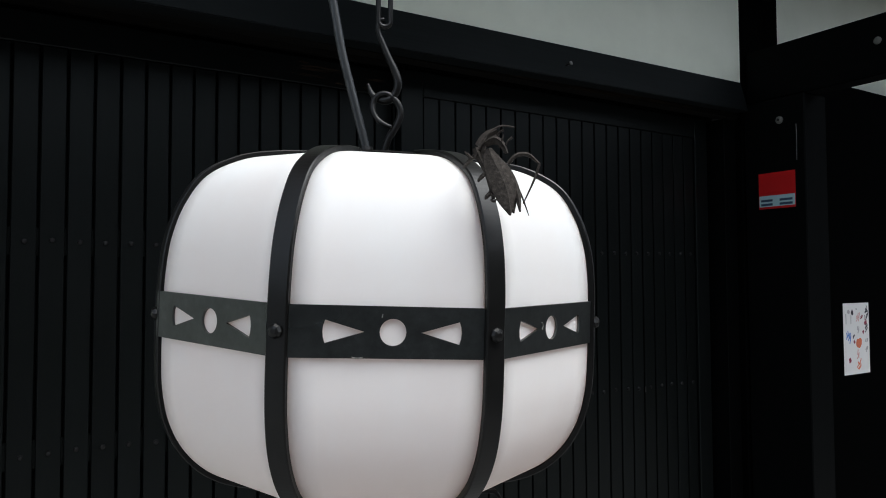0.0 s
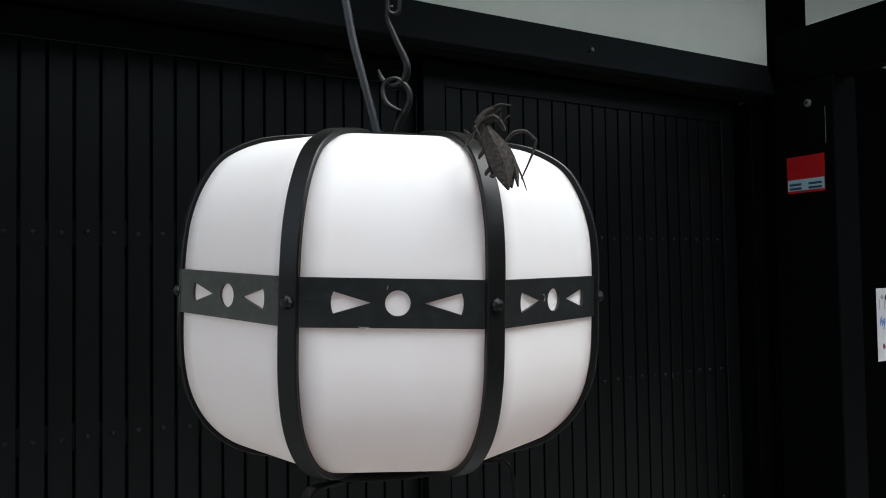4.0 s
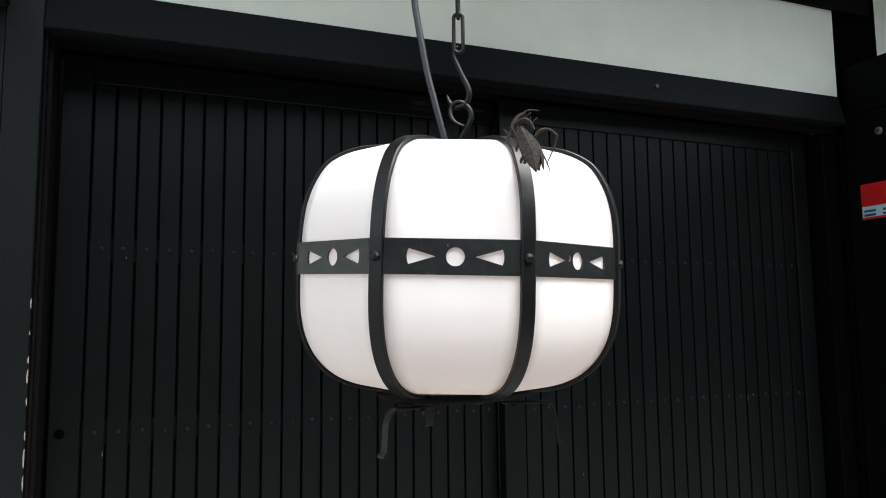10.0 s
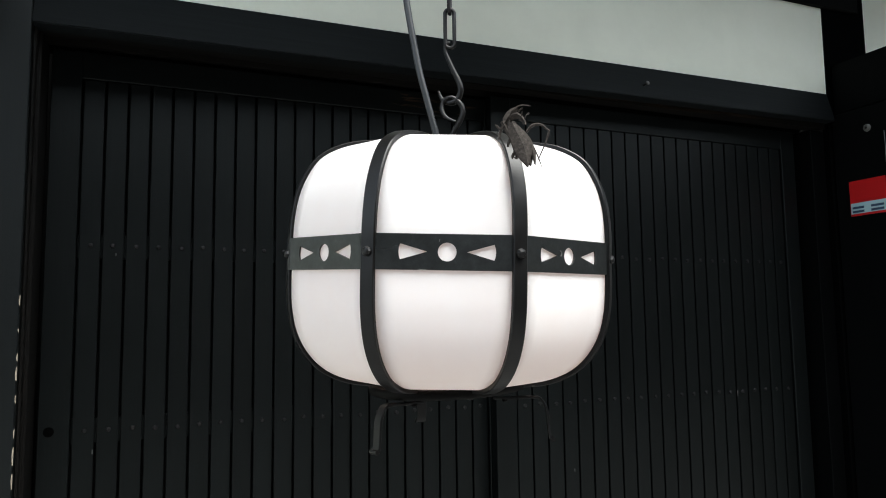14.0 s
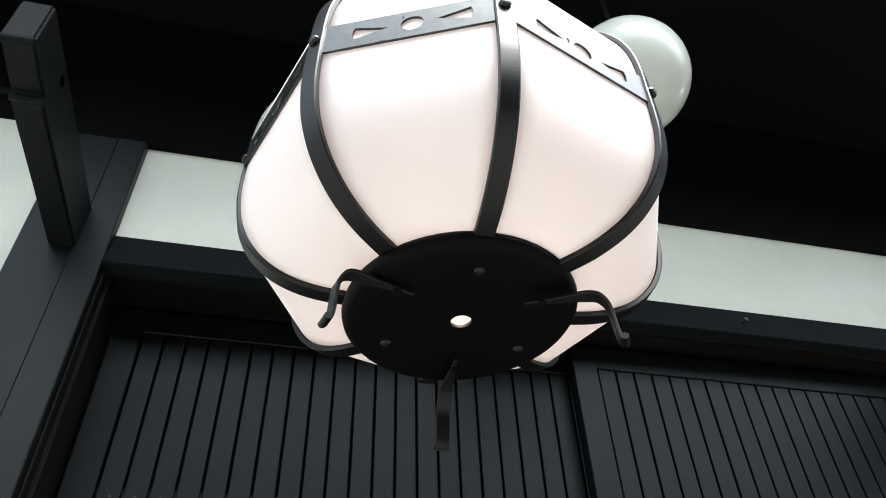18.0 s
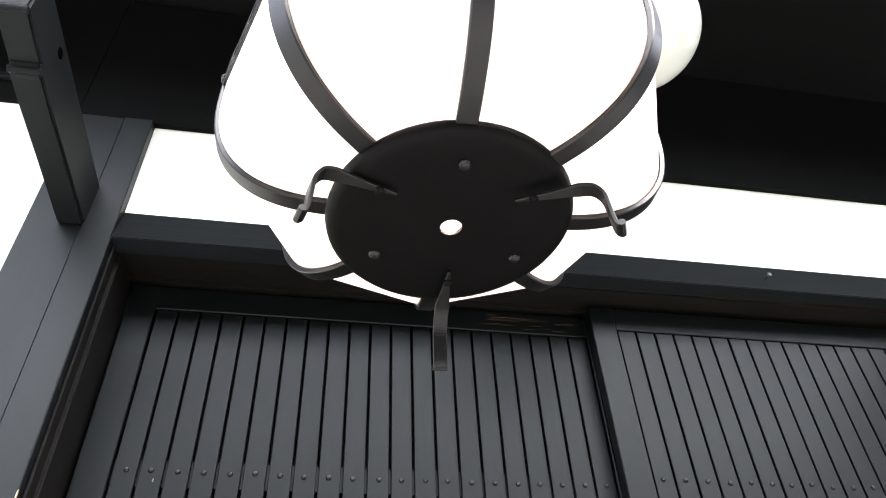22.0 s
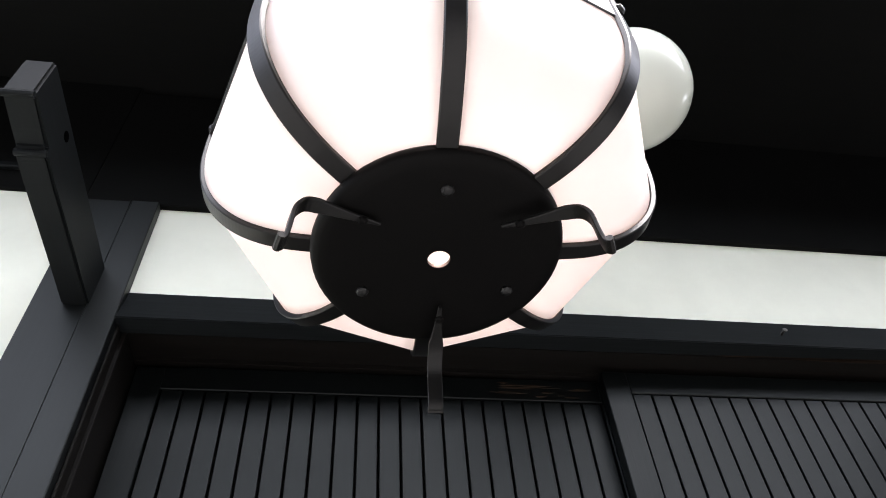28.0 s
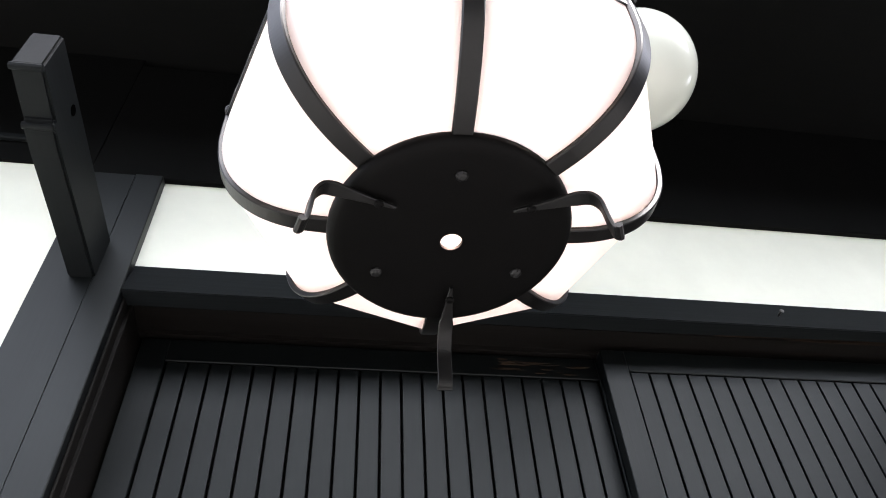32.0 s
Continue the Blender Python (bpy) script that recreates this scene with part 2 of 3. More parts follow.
def tube(points, radius, sides=10, steps=6, closed=False):
    """A round bar along a line; radius may be a list, one for each given point."""
    radii = radius if isinstance(radius, (list, tuple)) else [radius] * len(points)
    if closed:
        line, r = [Vector(q) for q in points], list(radii)
    else:
        line = curve_points(points, steps)
        r = [radii[min(i // steps, len(radii) - 1)] + (radii[min(i // steps + 1, len(radii) - 1)] - radii[min(i // steps, len(radii) - 1)]) * (i % steps) / steps for i in range(len(line))]
    b = bmesh.new()
    rings, side = [], None
    n = len(line)
    for i, q in enumerate(line):
        ahead = (line[(i + 1) % n] - line[i - 1]) if closed else (line[min(i + 1, n - 1)] - line[max(i - 1, 0)])
        ahead.normalize()
        if side is None:
            side = ahead.orthogonal().normalized()
        side = (side - ahead * side.dot(ahead)).normalized()
        up = ahead.cross(side)
        rings.append([b.verts.new(q + r[i] * (math.cos(2 * math.pi * k / sides) * side + math.sin(2 * math.pi * k / sides) * up)) for k in range(sides)])
    for i in range(n if closed else n - 1):
        a, c = rings[i], rings[(i + 1) % n]
        for k in range(sides):
            b.faces.new((a[k], a[(k + 1) % sides], c[(k + 1) % sides], c[k]))
    if not closed:
        b.faces.new(rings[0][::-1])
        b.faces.new(rings[-1])
    return b


def bar(line, across, width, thick, tip=None):
    """A flat bar swept along a line; across: its wide direction."""
    b = bmesh.new()
    rings = []
    w = Vector(across).normalized()
    n = len(line)
    for i, q in enumerate(line):
        ahead = (line[min(i + 1, n - 1)] - line[max(i - 1, 0)]).normalized()
        out = w.cross(ahead).normalized()
        c = 0.18 * thick
        hw, ht = width / 2, thick / 2
        if tip:
            hw *= min(1.0, 0.18 + 0.82 * i / tip)
        ring = [(-hw + c, -ht), (hw - c, -ht), (hw, -ht + c), (hw, ht - c), (hw - c, ht), (-hw + c, ht), (-hw, ht - c), (-hw, -ht + c)]
        rings.append([b.verts.new(q + x * w + y * out) for x, y in ring])
    for i in range(n - 1):
        for k in range(8):
            b.faces.new((rings[i][k], rings[i][(k + 1) % 8], rings[i + 1][(k + 1) % 8], rings[i + 1][k]))
    b.faces.new(rings[0][::-1])
    b.faces.new(rings[-1])
    return b


def dome(centre, out, radius, height):
    """A low round nail head on a surface that faces out."""
    b = bmesh.new()
    o = Vector(out).normalized()
    s = o.orthogonal().normalized()
    u = o.cross(s)
    rows = ((1.0, 0.0), (1.0, 0.45), (0.75, 0.85), (0.35, 1.0))
    rings = [[b.verts.new(Vector(centre) + radius * r * (math.cos(k * math.pi / 4) * s + math.sin(k * math.pi / 4) * u) + height * h * o) for k in range(8)] for r, h in rows]
    for i in range(3):
        for k in range(8):
            b.faces.new((rings[i][k], rings[i][(k + 1) % 8], rings[i + 1][(k + 1) % 8], rings[i + 1][k]))
    b.faces.new(rings[3])
    b.faces.new(rings[0][::-1])
    return b


def turned(rows, sides=48, cap=True):
    """A turned form about z: rows of (radius, z)."""
    b = bmesh.new()
    rings = [[b.verts.new((r * math.cos(2 * math.pi * k / sides), r * math.sin(2 * math.pi * k / sides), z)) for k in range(sides)] for r, z in rows]
    for i in range(len(rings) - 1):
        for k in range(sides):
            b.faces.new((rings[i][k], rings[i][(k + 1) % sides], rings[i + 1][(k + 1) % sides], rings[i + 1][k]))
    if cap:
        b.faces.new(rings[0][::-1])
        b.faces.new(rings[-1])
    return b


# ---- the setting ----
WALL_Y = -0.2120         # front of posts and lintel
L_POST, R_POST = (-0.866, -0.6660), (2.245, 2.452)
TOP = 3.52               # underside of the eave

ground = mesh_ob("ground", box((-60, -60, -0.3), (60, 60, 0.0)), STONE)
tagged(ground, "grey worn stone pavement before the house", "ground", kind="structure")


def structure(name, bm, material, label, category):
    return tagged(mesh_ob(name, bm, material), label, category, kind="structure")



def front(b):
    """The old wall above the doors stands slightly askew to them and rises a little along its length."""
    for v in b.verts:
        v.co.y += 0.0130 * (v.co.x - L_POST[1])
        v.co.z += 0.0136 * (v.co.x - L_POST[1])
    return b


structure("trim_lintel", front(prism(((WALL_Y - 0.002, 2.3010), (-0.1800, 2.4275), (-0.120, 2.4275), (-0.150, 2.3010)), 0, L_POST[1], 2.2605, 0.003)), WOOD_LINTEL, "dark-stained timber lintel over the lattice doors", "lintel")
structure("trim_head", prism(((-0.136, 2.3155), (-0.128, 2.406), (0.10, 2.406), (0.10, 2.330), (0.055, 2.330), (0.055, 2.342), (0.012, 2.342), (0.012, 2.326), (-0.010, 2.326), (-0.010, 2.342), (-0.060, 2.342), (-0.060, 2.330), (-0.090, 2.330), (-0.090, 2.3155)),
          0, L_POST[1] + 0.001, R_POST[0] - 0.001), WOOD_HEAD, "worn brown-black door head with two sliding tracks", "door head")
structure("wall_plaster_middle", front(box((L_POST[1] + 0.001, -0.177, 2.4275), (2.2605, -0.09, 2.8040))), PLASTER, "off-white smooth plaster panel above the lintel", "wall")
structure("wall_plaster_outer_a", box((-4.2, -0.190, 0.0), (-0.8905, -0.10, 2.835)), PLASTER, "off-white plaster wall beside the dark post", "wall")
structure("wall_plaster_outer_b", box((2.4525, -0.125, 2.532), (4.6, -0.06, 3.150)), PLASTER, "off-white plaster above the dark boarded wall", "wall")
# the boards' colour is lowered to stand for shade
structure("wall_boards", box((R_POST[1], WALL_Y, 0.0), (4.6, -0.10, 2.531), 0.002), SHADE_BOARD, "dark-stained plain boarded wall, darkened for shade", "wall")
# over the left post its black also stands for shade on the post's top
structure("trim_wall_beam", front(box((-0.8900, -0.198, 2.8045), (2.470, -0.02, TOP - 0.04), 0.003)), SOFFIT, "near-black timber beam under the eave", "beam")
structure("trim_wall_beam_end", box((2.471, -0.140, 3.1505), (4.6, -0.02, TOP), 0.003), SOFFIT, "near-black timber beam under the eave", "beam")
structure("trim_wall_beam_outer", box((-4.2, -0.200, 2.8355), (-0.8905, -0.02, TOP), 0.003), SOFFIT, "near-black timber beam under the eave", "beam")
structure("trim_ledge", box((-4.2, -0.218, 2.930), (-0.985, -0.2005, 2.956), 0.004), WOOD_LINTEL, "narrow dark ledge along the beam", "ledge")
structure("wall_back", box((-4.2, 0.30, 0.0), (4.6, 0.40, TOP)), BACK, "dark wall in the space behind the doors", "wall")
structure("trim_sill", box((L_POST[1], -0.19, 0.0), (R_POST[0], 0.10, 0.06), 0.004), WOOD_ALONG, "dark timber sill under the sliding doors", "sill")

# dark colour of two unseen walls added to hold back sky light
BLOCKER = mat("blocker_dark", (0.034, 0.033, 0.031), 0.8)
# no known wall: added to dim what the right-hand door mirrors
structure("wall_unseen_side", box((6.0, -7.2, 0.0), (6.3, -0.6, 4.5)), BLOCKER, "unseen plain dark wall, added beside the house to darken the outer door", "wall")
# added out of view so that level reflections in the wood stay dark
structure("wall_unseen_street", box((-45, -7.6, 0.0), (45, -7.2, 5.5)), BLOCKER, "unseen plain dark wall, added across the street to darken reflections", "wall")

# posts, with the narrower batten that runs down the door side
lp = thing("trim_post_a", "dark-stained square timber post with a worn edge", "post", (L_POST[0], WALL_Y, 0), kind="structure")
part("post", box((-0.024, 0.004, 0.0), (0.1178, 0.259, 2.8008), 0.0025), WOOD_POST, lp)
part("batten", box((0.1182, 0.0, 0.0), (0.2017, 0.26, 2.8005), 0.0025), WOOD_POST, lp)
part("jamb", box((0.2022, 0.07, 0.0), (0.2187, 0.24, 2.3150), 0.002), WOOD_HEAD, lp)
part("jamb_bead", box((0.2022, 0.030, 0.0), (0.2092, 0.0695, 2.3150), 0.002), WOOD_HEAD, lp)
# this post and pilaster take the wood colours darkened for shade
rp = thing("trim_post_b", "dark-stained square timber post beside the doors, darkened for shade", "post", (R_POST[0], WALL_Y, 0), kind="structure")
part("post", box((0.016, 0.070, 0.0), (0.279, 0.105, 3.1490), 0.004), SHADE_BOARD, rp)
part("jamb", box((-0.060, 0.10, 0.0), (0.0155, 0.24, 2.3150), 0.002), SHADE_WOOD, rp)
part("pilaster", box((0.0325, -0.190, 0.0), (0.180, 0.0695, 2.373), 0.004), SHADE_WOOD, rp, "dark boxed pilaster before the post, darkened for shade")

# worn pale flecks where the post's edge has lost its stain
WORN = mat("bare_wood", (0.40, 0.34, 0.26), 0.8)
for z0, z1, w in ((1.452, 1.472, 0.0022), (1.405, 1.440, 0.0030), (1.352, 1.372, 0.0014), (1.268, 1.292, 0.0016), (1.205, 1.250, 0.0024), (1.150, 1.188, 0.0020), (1.078, 1.108, 0.0018), (1.02, 1.055, 0.0024),
                  (0.935, 0.962, 0.0020), (0.855, 0.915, 0.0028), (0.80, 0.832, 0.0018), (1.585, 1.612, 0.0018), (1.520, 1.532, 0.0012)):
    lean = random.uniform(-0.4, 0.4) * w
    b = prism(((0.2025, z0), (0.2025, z1), (0.2017 - 0.6 * w + lean, z1 - 0.004), (0.2017 - w, (z0 + z1) / 2), (0.2017 - 0.5 * w - lean, z0 + 0.003)), 1, -0.0008, 0.005)
    part("bare_patch", b, WORN, lp, "pale bare wood where the stain has worn off")

SCUFF = dark_wood("scuffed_brown_wood", (0.044, 0.029, 0.019), (0.016, 0.011, 0.008), (3.0, 60, 60), 0.6, (0.45, 0.62), 0.1)


def streaks(owner, name, x0, x1, y, z0, z1, count, label):
    """Slender worn streaks along a level piece of wood, denser towards its middle height."""
    for _ in range(count):
        length = random.uniform(0.03, 0.34) * (x1 - x0)
        x, z, h = random.uniform(x0, x1 - length), random.triangular(z0, z1), random.uniform(0.0006, 0.0024)
        part(name, prism(((x, z), (x + 0.3 * length, z - h), (x + 0.7 * length, z - 0.6 * h), (x + length, z + 0.2 * h), (x + 0.6 * length, z + 0.7 * h), (x + 0.2 * length, z + h)), 1, y - 0.0006, y + 0.0004), SCUFF, owner, label)


worn_head = thing("trim_worn_strip", "scuffed brown streaks along the dark door head", "trim", kind="structure")
streaks(worn_head, "streak", 0.86, 2.02, -0.1362, 2.3175, 2.3335, 16, "")
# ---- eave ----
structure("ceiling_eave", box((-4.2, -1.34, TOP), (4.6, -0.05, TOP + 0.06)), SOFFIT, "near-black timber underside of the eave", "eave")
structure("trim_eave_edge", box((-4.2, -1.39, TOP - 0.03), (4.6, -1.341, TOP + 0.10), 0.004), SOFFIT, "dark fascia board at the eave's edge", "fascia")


def bracket(x0, x1, outline, material, label):
    ob = thing("bracket_arm", label, "bracket", (x0, WALL_Y, 0), "eave brackets")
    part("arm", prism(outline, 0, 0.0, x1 - x0, 0.006), material, ob)
    return ob


left_arm = bracket(-0.8105, -0.7410, ((0.0075, 2.341), (-0.20, 2.338), (-0.40, 2.333), (-0.464, 2.335), (-0.476, 2.333), (-0.486, 2.339), (-0.490, 2.350), (-0.53, 2.351), (-0.624, 2.358), (-0.626, 2.494), (-0.30, 2.494), (0.0075, 2.494)),
                   WOOD_OUT, "dark-stained timber bracket arm with a stepped nose on the post")
for y, z, r in ((-0.618, 2.3565, 0.0085), (-0.480, 2.3380, 0.0085)):
    part("bead", tube([(0.001, y, z), (0.0685, y, z)], r, 10, 2), WOOD_OUT, left_arm)
# no cut hole: a black disc stands for the shade inside it
part("peg_hole", turned(((0.014, -0.001), (0.014, 0.0010)), 16), HOLE_SHADE, left_arm).matrix_local = pose(0.0695, -0.455, 2.450, 0, 90, 0)
# twin of the left arm, with shade put into its colour
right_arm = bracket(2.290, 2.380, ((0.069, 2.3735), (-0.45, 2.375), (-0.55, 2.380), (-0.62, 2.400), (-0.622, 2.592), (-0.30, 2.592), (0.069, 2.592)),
                    SHADE_WOOD, "dark timber bracket arm on the post, darkened for shade")
part("peg", turned(((0.014, 0.0), (0.014, 0.002), (0.009, 0.004)), 14), STEEL, right_arm, "pale worn peg end").matrix_local = pose(0.0, -0.459, 2.4975, 0, -90, 0)

# ---- lattice doors ----
GAP, COUNT = 0.0068, 21
NAILS = (1.7567, 1.2475, 0.738, 0.240)


def lattice_door(name, x_first, y, pitch, width_l, width_r, label):
    """A sliding door of upright slats nailed to level rails behind them; x_first: where the first slat begins."""
    door = thing(name, label, "door", (x_first, y, 0.065), "lattice doors", kind="structure")
    w = pitch * COUNT
    z0, top, rail = 0.0, 2.169, 2.246
    part("stile", box((-width_l, -0.006, z0), (-GAP * 0.4, 0.032, rail), 0.002), WOOD_UP, door)
    part("stile", box((w + GAP * 0.4, -0.006, z0), (w + width_r, 0.032, rail), 0.002), WOOD_UP, door)
    part("top_rail", box((-GAP * 0.4, -0.0055, top), (w + GAP * 0.4, 0.030, rail), 0.002), WOOD_ALONG, door)
    part("bottom_rail", box((-GAP * 0.4, -0.0055, z0), (w + GAP * 0.4, 0.030, 0.11), 0.002), WOOD_ALONG, door)
    part("back_board", box((-0.004, 0.0295, z0 + 0.02), (w + 0.004, 0.033, rail - 0.01)), BACK, door)
    for z in NAILS:
        part("cross_rail", box((-GAP * 0.4, 0.0135, z - 0.065 - 0.034), (w + GAP * 0.4, 0.029, z - 0.065 + 0.034), 0.0015), WOOD_ALONG, door)
    slat_bm = box((GAP / 2, 0.0, 0.112), (pitch - GAP / 2, 0.0130, top - 0.0015), 0.0012)
    first = part("slat", slat_bm, WOOD_UP, door)
    nail_bm = dome((pitch / 2, 0.0, 0.0), (0, -1, 0), 0.0068, 0.0048)
    head = None
    for i in range(COUNT):
        s = first if i == 0 else new("slat", first.data)
        s.parent = door
        s.location = (i * pitch, random.uniform(-0.0006, 0.0006), 0)
        for z in NAILS[:3]:
            if head is None:
                head = part("nail", nail_bm, IRON_NAIL, s)
                n = head
            else:
                n = new("nail", head.data)
                n.parent = s
            n.location = (random.uniform(-0.003, 0.003), 0, z - 0.065 + random.uniform(-0.003, 0.003))
    return door


lattice_door("door_1", -0.5571, 0.0, 0.0602, 0.080, 0.065, "dark-stained sliding lattice door of narrow upright slats")
lattice_door("door_2", 0.7896, -0.0504, 0.0610, 0.080, 0.078, "dark-stained sliding lattice door, the outer of the pair")

nail = thing("nail", "small bent iron nail in the lintel", "nail", (1.264, -0.188, 2.372))
part("shank", tube(((0, 0, 0), (0, -0.012, 0.001), (0.004, -0.018, 0.004)), 0.0038, 8, 3), IRON, nail)
part("head", dome((0.004, -0.018, 0.004), (0.1, -1, 0.2), 0.0075, 0.004), STEEL, nail)

# ---- the lantern ----
AX, AY = 0.0196, -1.2494
PROFILE = ((0.0959, 1.7702), (0.1310, 1.7670), (0.1695, 1.7588), (0.2040, 1.7395), (0.2238, 1.7100), (0.2350, 1.6759), (0.2393, 1.6385), (0.2396, 1.6000),
           (0.2398, 1.5635), (0.2378, 1.5291), (0.2299, 1.4957), (0.2132, 1.4663), (0.1868, 1.4430), (0.1507, 1.4289), (0.1050, 1.4233))
lantern = thing("hanging_lantern", "octagonal hanging lantern of white milk glass in a black iron frame", "lantern", (AX, AY, 0))
ribline = curve_points([(r, 0, z) for r, z in PROFILE], 8)


def turn_z(v, a):
    c, s = math.cos(a), math.sin(a)
    return Vector((c * v[0] - s * v[1], s * v[0] + c * v[1], v[2]))


def settle(b, a):
    """Turns a piece of the lantern into its place; the hand-made frame hangs askew."""
    for v in b.verts:
        q = turn_z(v.co, a - radians(2.0))
        low, high = max(0.0, min(1.0, (1.60 - v.co.z) / 0.17)), max(0.0, min(1.0, (v.co.z - 1.60) / 0.17))
        v.co = (q.x - 0.0034 * low + 0.006 * high, q.y + 0.0032 * low - 0.0013 * high,
                v.co.z + 0.0251 + (-0.0103 + 0.0172 * low) * q.x + (0.0548 + 0.0084 * low) * q.y)
    return b


# the ribs stand a little out of their even places: turn in degrees, and in or out
RIB_OFF = {4: (0.36, -0.0036), 5: (-0.28, 0.0), 6: (-0.55, 0.0), 7: (0.21, 0.0)}
for k in range(8):
    off, out = RIB_OFF.get(k, (0.0, 0.0))
    a = k * math.pi / 4 + radians(off)
    rib = part("rib", settle(bar([q + Vector((-0.003 + out, 0, 0)) for q in ribline], (0, 1, 0), 0.0185, 0.0065), a), IRON, lantern)
    part("rivet", settle(dome((0.2390 + out, 0, 1.601), (1, 0, 0), 0.0062, 0.0062), a), IRON, rib)

HALF = math.pi / 8
glass_line = [(max(q.x - 0.0032, 0.02), q.z + 0.002 * max(-1.0, min(1.0, (1.6 - q.z) / 0.16))) for q in ribline]


def pane():
    """One side of the lantern: flat across, bowed up and down, 2 mm thick."""
    b = bmesh.new()
    grids = []
    for inset in (0.0, 0.0018):
        rows = []
        for r, z in glass_line:
            h = (r - inset) * math.sin(HALF) - 0.002
            x = (r - inset) * math.cos(HALF)
            rows.append([b.verts.new((x, -h + 2 * h * j / 6, z)) for j in range(7)])
        grids.append(rows)
    for rows in grids:
        for i in range(len(rows) - 1):
            for j in range(6):
                b.faces.new((rows[i][j], rows[i][j + 1], rows[i + 1][j + 1], rows[i + 1][j]))
    o, n = grids
    for i in range(len(o) - 1):
        for j in (0, 6):
            b.faces.new((o[i][j], o[i + 1][j], n[i + 1][j], n[i][j]))
    for i in (0, len(o) - 1):
        for j in range(6):
            b.faces.new((o[i][j], o[i][j + 1], n[i][j + 1], n[i][j]))
    return b


def band(aside):
    """The pierced iron strip across one side: a round hole between two pointed ones, all moved aside a little."""
    b = bmesh.new()
    x = 0.2216
    h = 0.2205 * math.sin(HALF)
    loops = [[(-h, -0.0215), (h, -0.0215), (h, 0.0215), (-h, 0.0215)],
             [(0.0112 * math.cos(t * math.pi / 12), 0.0112 * math.sin(t * math.pi / 12)) for t in range(24)]]
    for s in (-1, 1):
        loops.append([(s * 0.0235, 0.0), (s * 0.0560, 0.0095), (s * 0.0575, 0.0048), (s * 0.0580, 0.0), (s * 0.0575, -0.0048), (s * 0.0560, -0.0095)])
    edges = []
    for loop in loops:
        vs = [b.verts.new((x, u + (aside if loop is not loops[0] else 0.0), 1.6015 + v)) for u, v in loop]
        edges += [b.edges.new((vs[i], vs[(i + 1) % len(vs)])) for i in range(len(vs))]
    bmesh.ops.triangle_fill(b, use_beauty=True, use_dissolve=False, edges=edges)
    out = bmesh.ops.extrude_face_region(b, geom=b.faces[:])
    for v in out["geom"]:
        if isinstance(v, bmesh.types.BMVert):
            v.co.x -= 0.0025
    return b


for k in range(8):
    a = k * math.pi / 4 + HALF
    part("glass_pane", settle(pane(), a), MILK, lantern, "", True)
    part("pierced_band", settle(band(0.0025 if k == 5 else 0.0), a), IRON_BAND, lantern, "black iron strip pierced with a round and two pointed holes")

part("top_plate", settle(turned(((0.012, 1.7645), (0.098, 1.7645), (0.101, 1.766), (0.101, 1.7685), (0.097, 1.7705), (0.012, 1.7715)), 48), 0), IRON_PLATE, lantern)
# the bottom plate, slightly dished, and tipped to one side
PLATE = pose(-0.0015, 0.0025, 0.0065, 0.60, -2.5, 0)
plate = part("bottom_plate", turned(((0.0105, 1.4262), (0.060, 1.4262), (0.102, 1.4263), (0.1090, 1.4272), (0.1138, 1.4292), (0.1165, 1.4325), (0.1173, 1.4372), (0.1162, 1.4408), (0.1115, 1.4415), (0.107, 1.4335), (0.100, 1.4308), (0.060, 1.4300), (0.0105, 1.4300), (0.0105, 1.4262)), 64, False), IRON_PLATE, lantern,
             "round black iron plate with a small hole in its middle", True)
plate.matrix_local = pose(0, 0, 1.43) @ PLATE @ pose(0, 0, -1.43)
for k in range(3):
    a = radians(28 + 120 * k)
    part("bolt", dome((0.080 * math.cos(a), 0.080 * math.sin(a), 1.4264), (0, 0, -1), 0.0060, 0.0046), IRON_NAIL, plate)
# a foot: along its arm to the bend (0 to 1) and on to the tip (1 to 2), with the height
FOOT = ((0.0, 1.4245), (0.45, 1.4243), (0.80, 1.4250), (1.0, 1.4235), (1.35, 1.4150), (1.60, 1.4020), (1.68, 1.3820), (1.75, 1.3670), (1.85, 1.3590), (2.0, 1.3580))
for root, bend, end, drop in (((0.006, 0.055), (0.009, 0.118), (0.0100, 0.1480), 0.80), ((-0.058, -0.042), (-0.120, -0.059), (-0.1370, -0.0650), 0.885),
                              ((0.0470, -0.0477), (0.1090, -0.0700), (0.1225, -0.0820), 0.885)):
    root, bend, end = Vector((*root, 0)), Vector((*bend, 0)), Vector((*end, 0))
    along = (end - root).normalized()
    side = Vector((-along.y, along.x, 0))
    low = 1.428 - 0.070 * drop
    pts = [(root.lerp(bend, q) if q <= 1 else bend.lerp(end, q - 1)) + Vector((0, 0, 1.428 - (1.428 - z) * drop if z < 1.4235 else z)) for q, z in FOOT]
    foot = part("foot", bar(curve_points(pts, 4), side, 0.0150, 0.0038, 9), IRON_FOOT, lantern, "bent flat iron foot")
    foot.matrix_local = plate.matrix_local
    part("foot_curl", tube([end + q * side + Vector((0, 0, low + 0.0007)) for q in (-0.0078, 0.0078)], 0.0034, 8, 2), IRON, foot)
    part("bolt", dome(root.lerp(bend, 0.25) + Vector((0, 0, 1.4226)), (0, 0, -1), 0.0045, 0.0035), IRON_PLATE, foot)
part("bolt", settle(dome((0.060, -0.035, 1.771), (0, 0, 1), 0.006, 0.004), 0), IRON, lantern)

# bent eye on top, in the plane that faces the street
U = Vector((0.885, -0.465, 0))


def uz(u, z, d=0.0):
    return Vector((U.x * u - U.y * d, U.y * u + U.x * d, z))


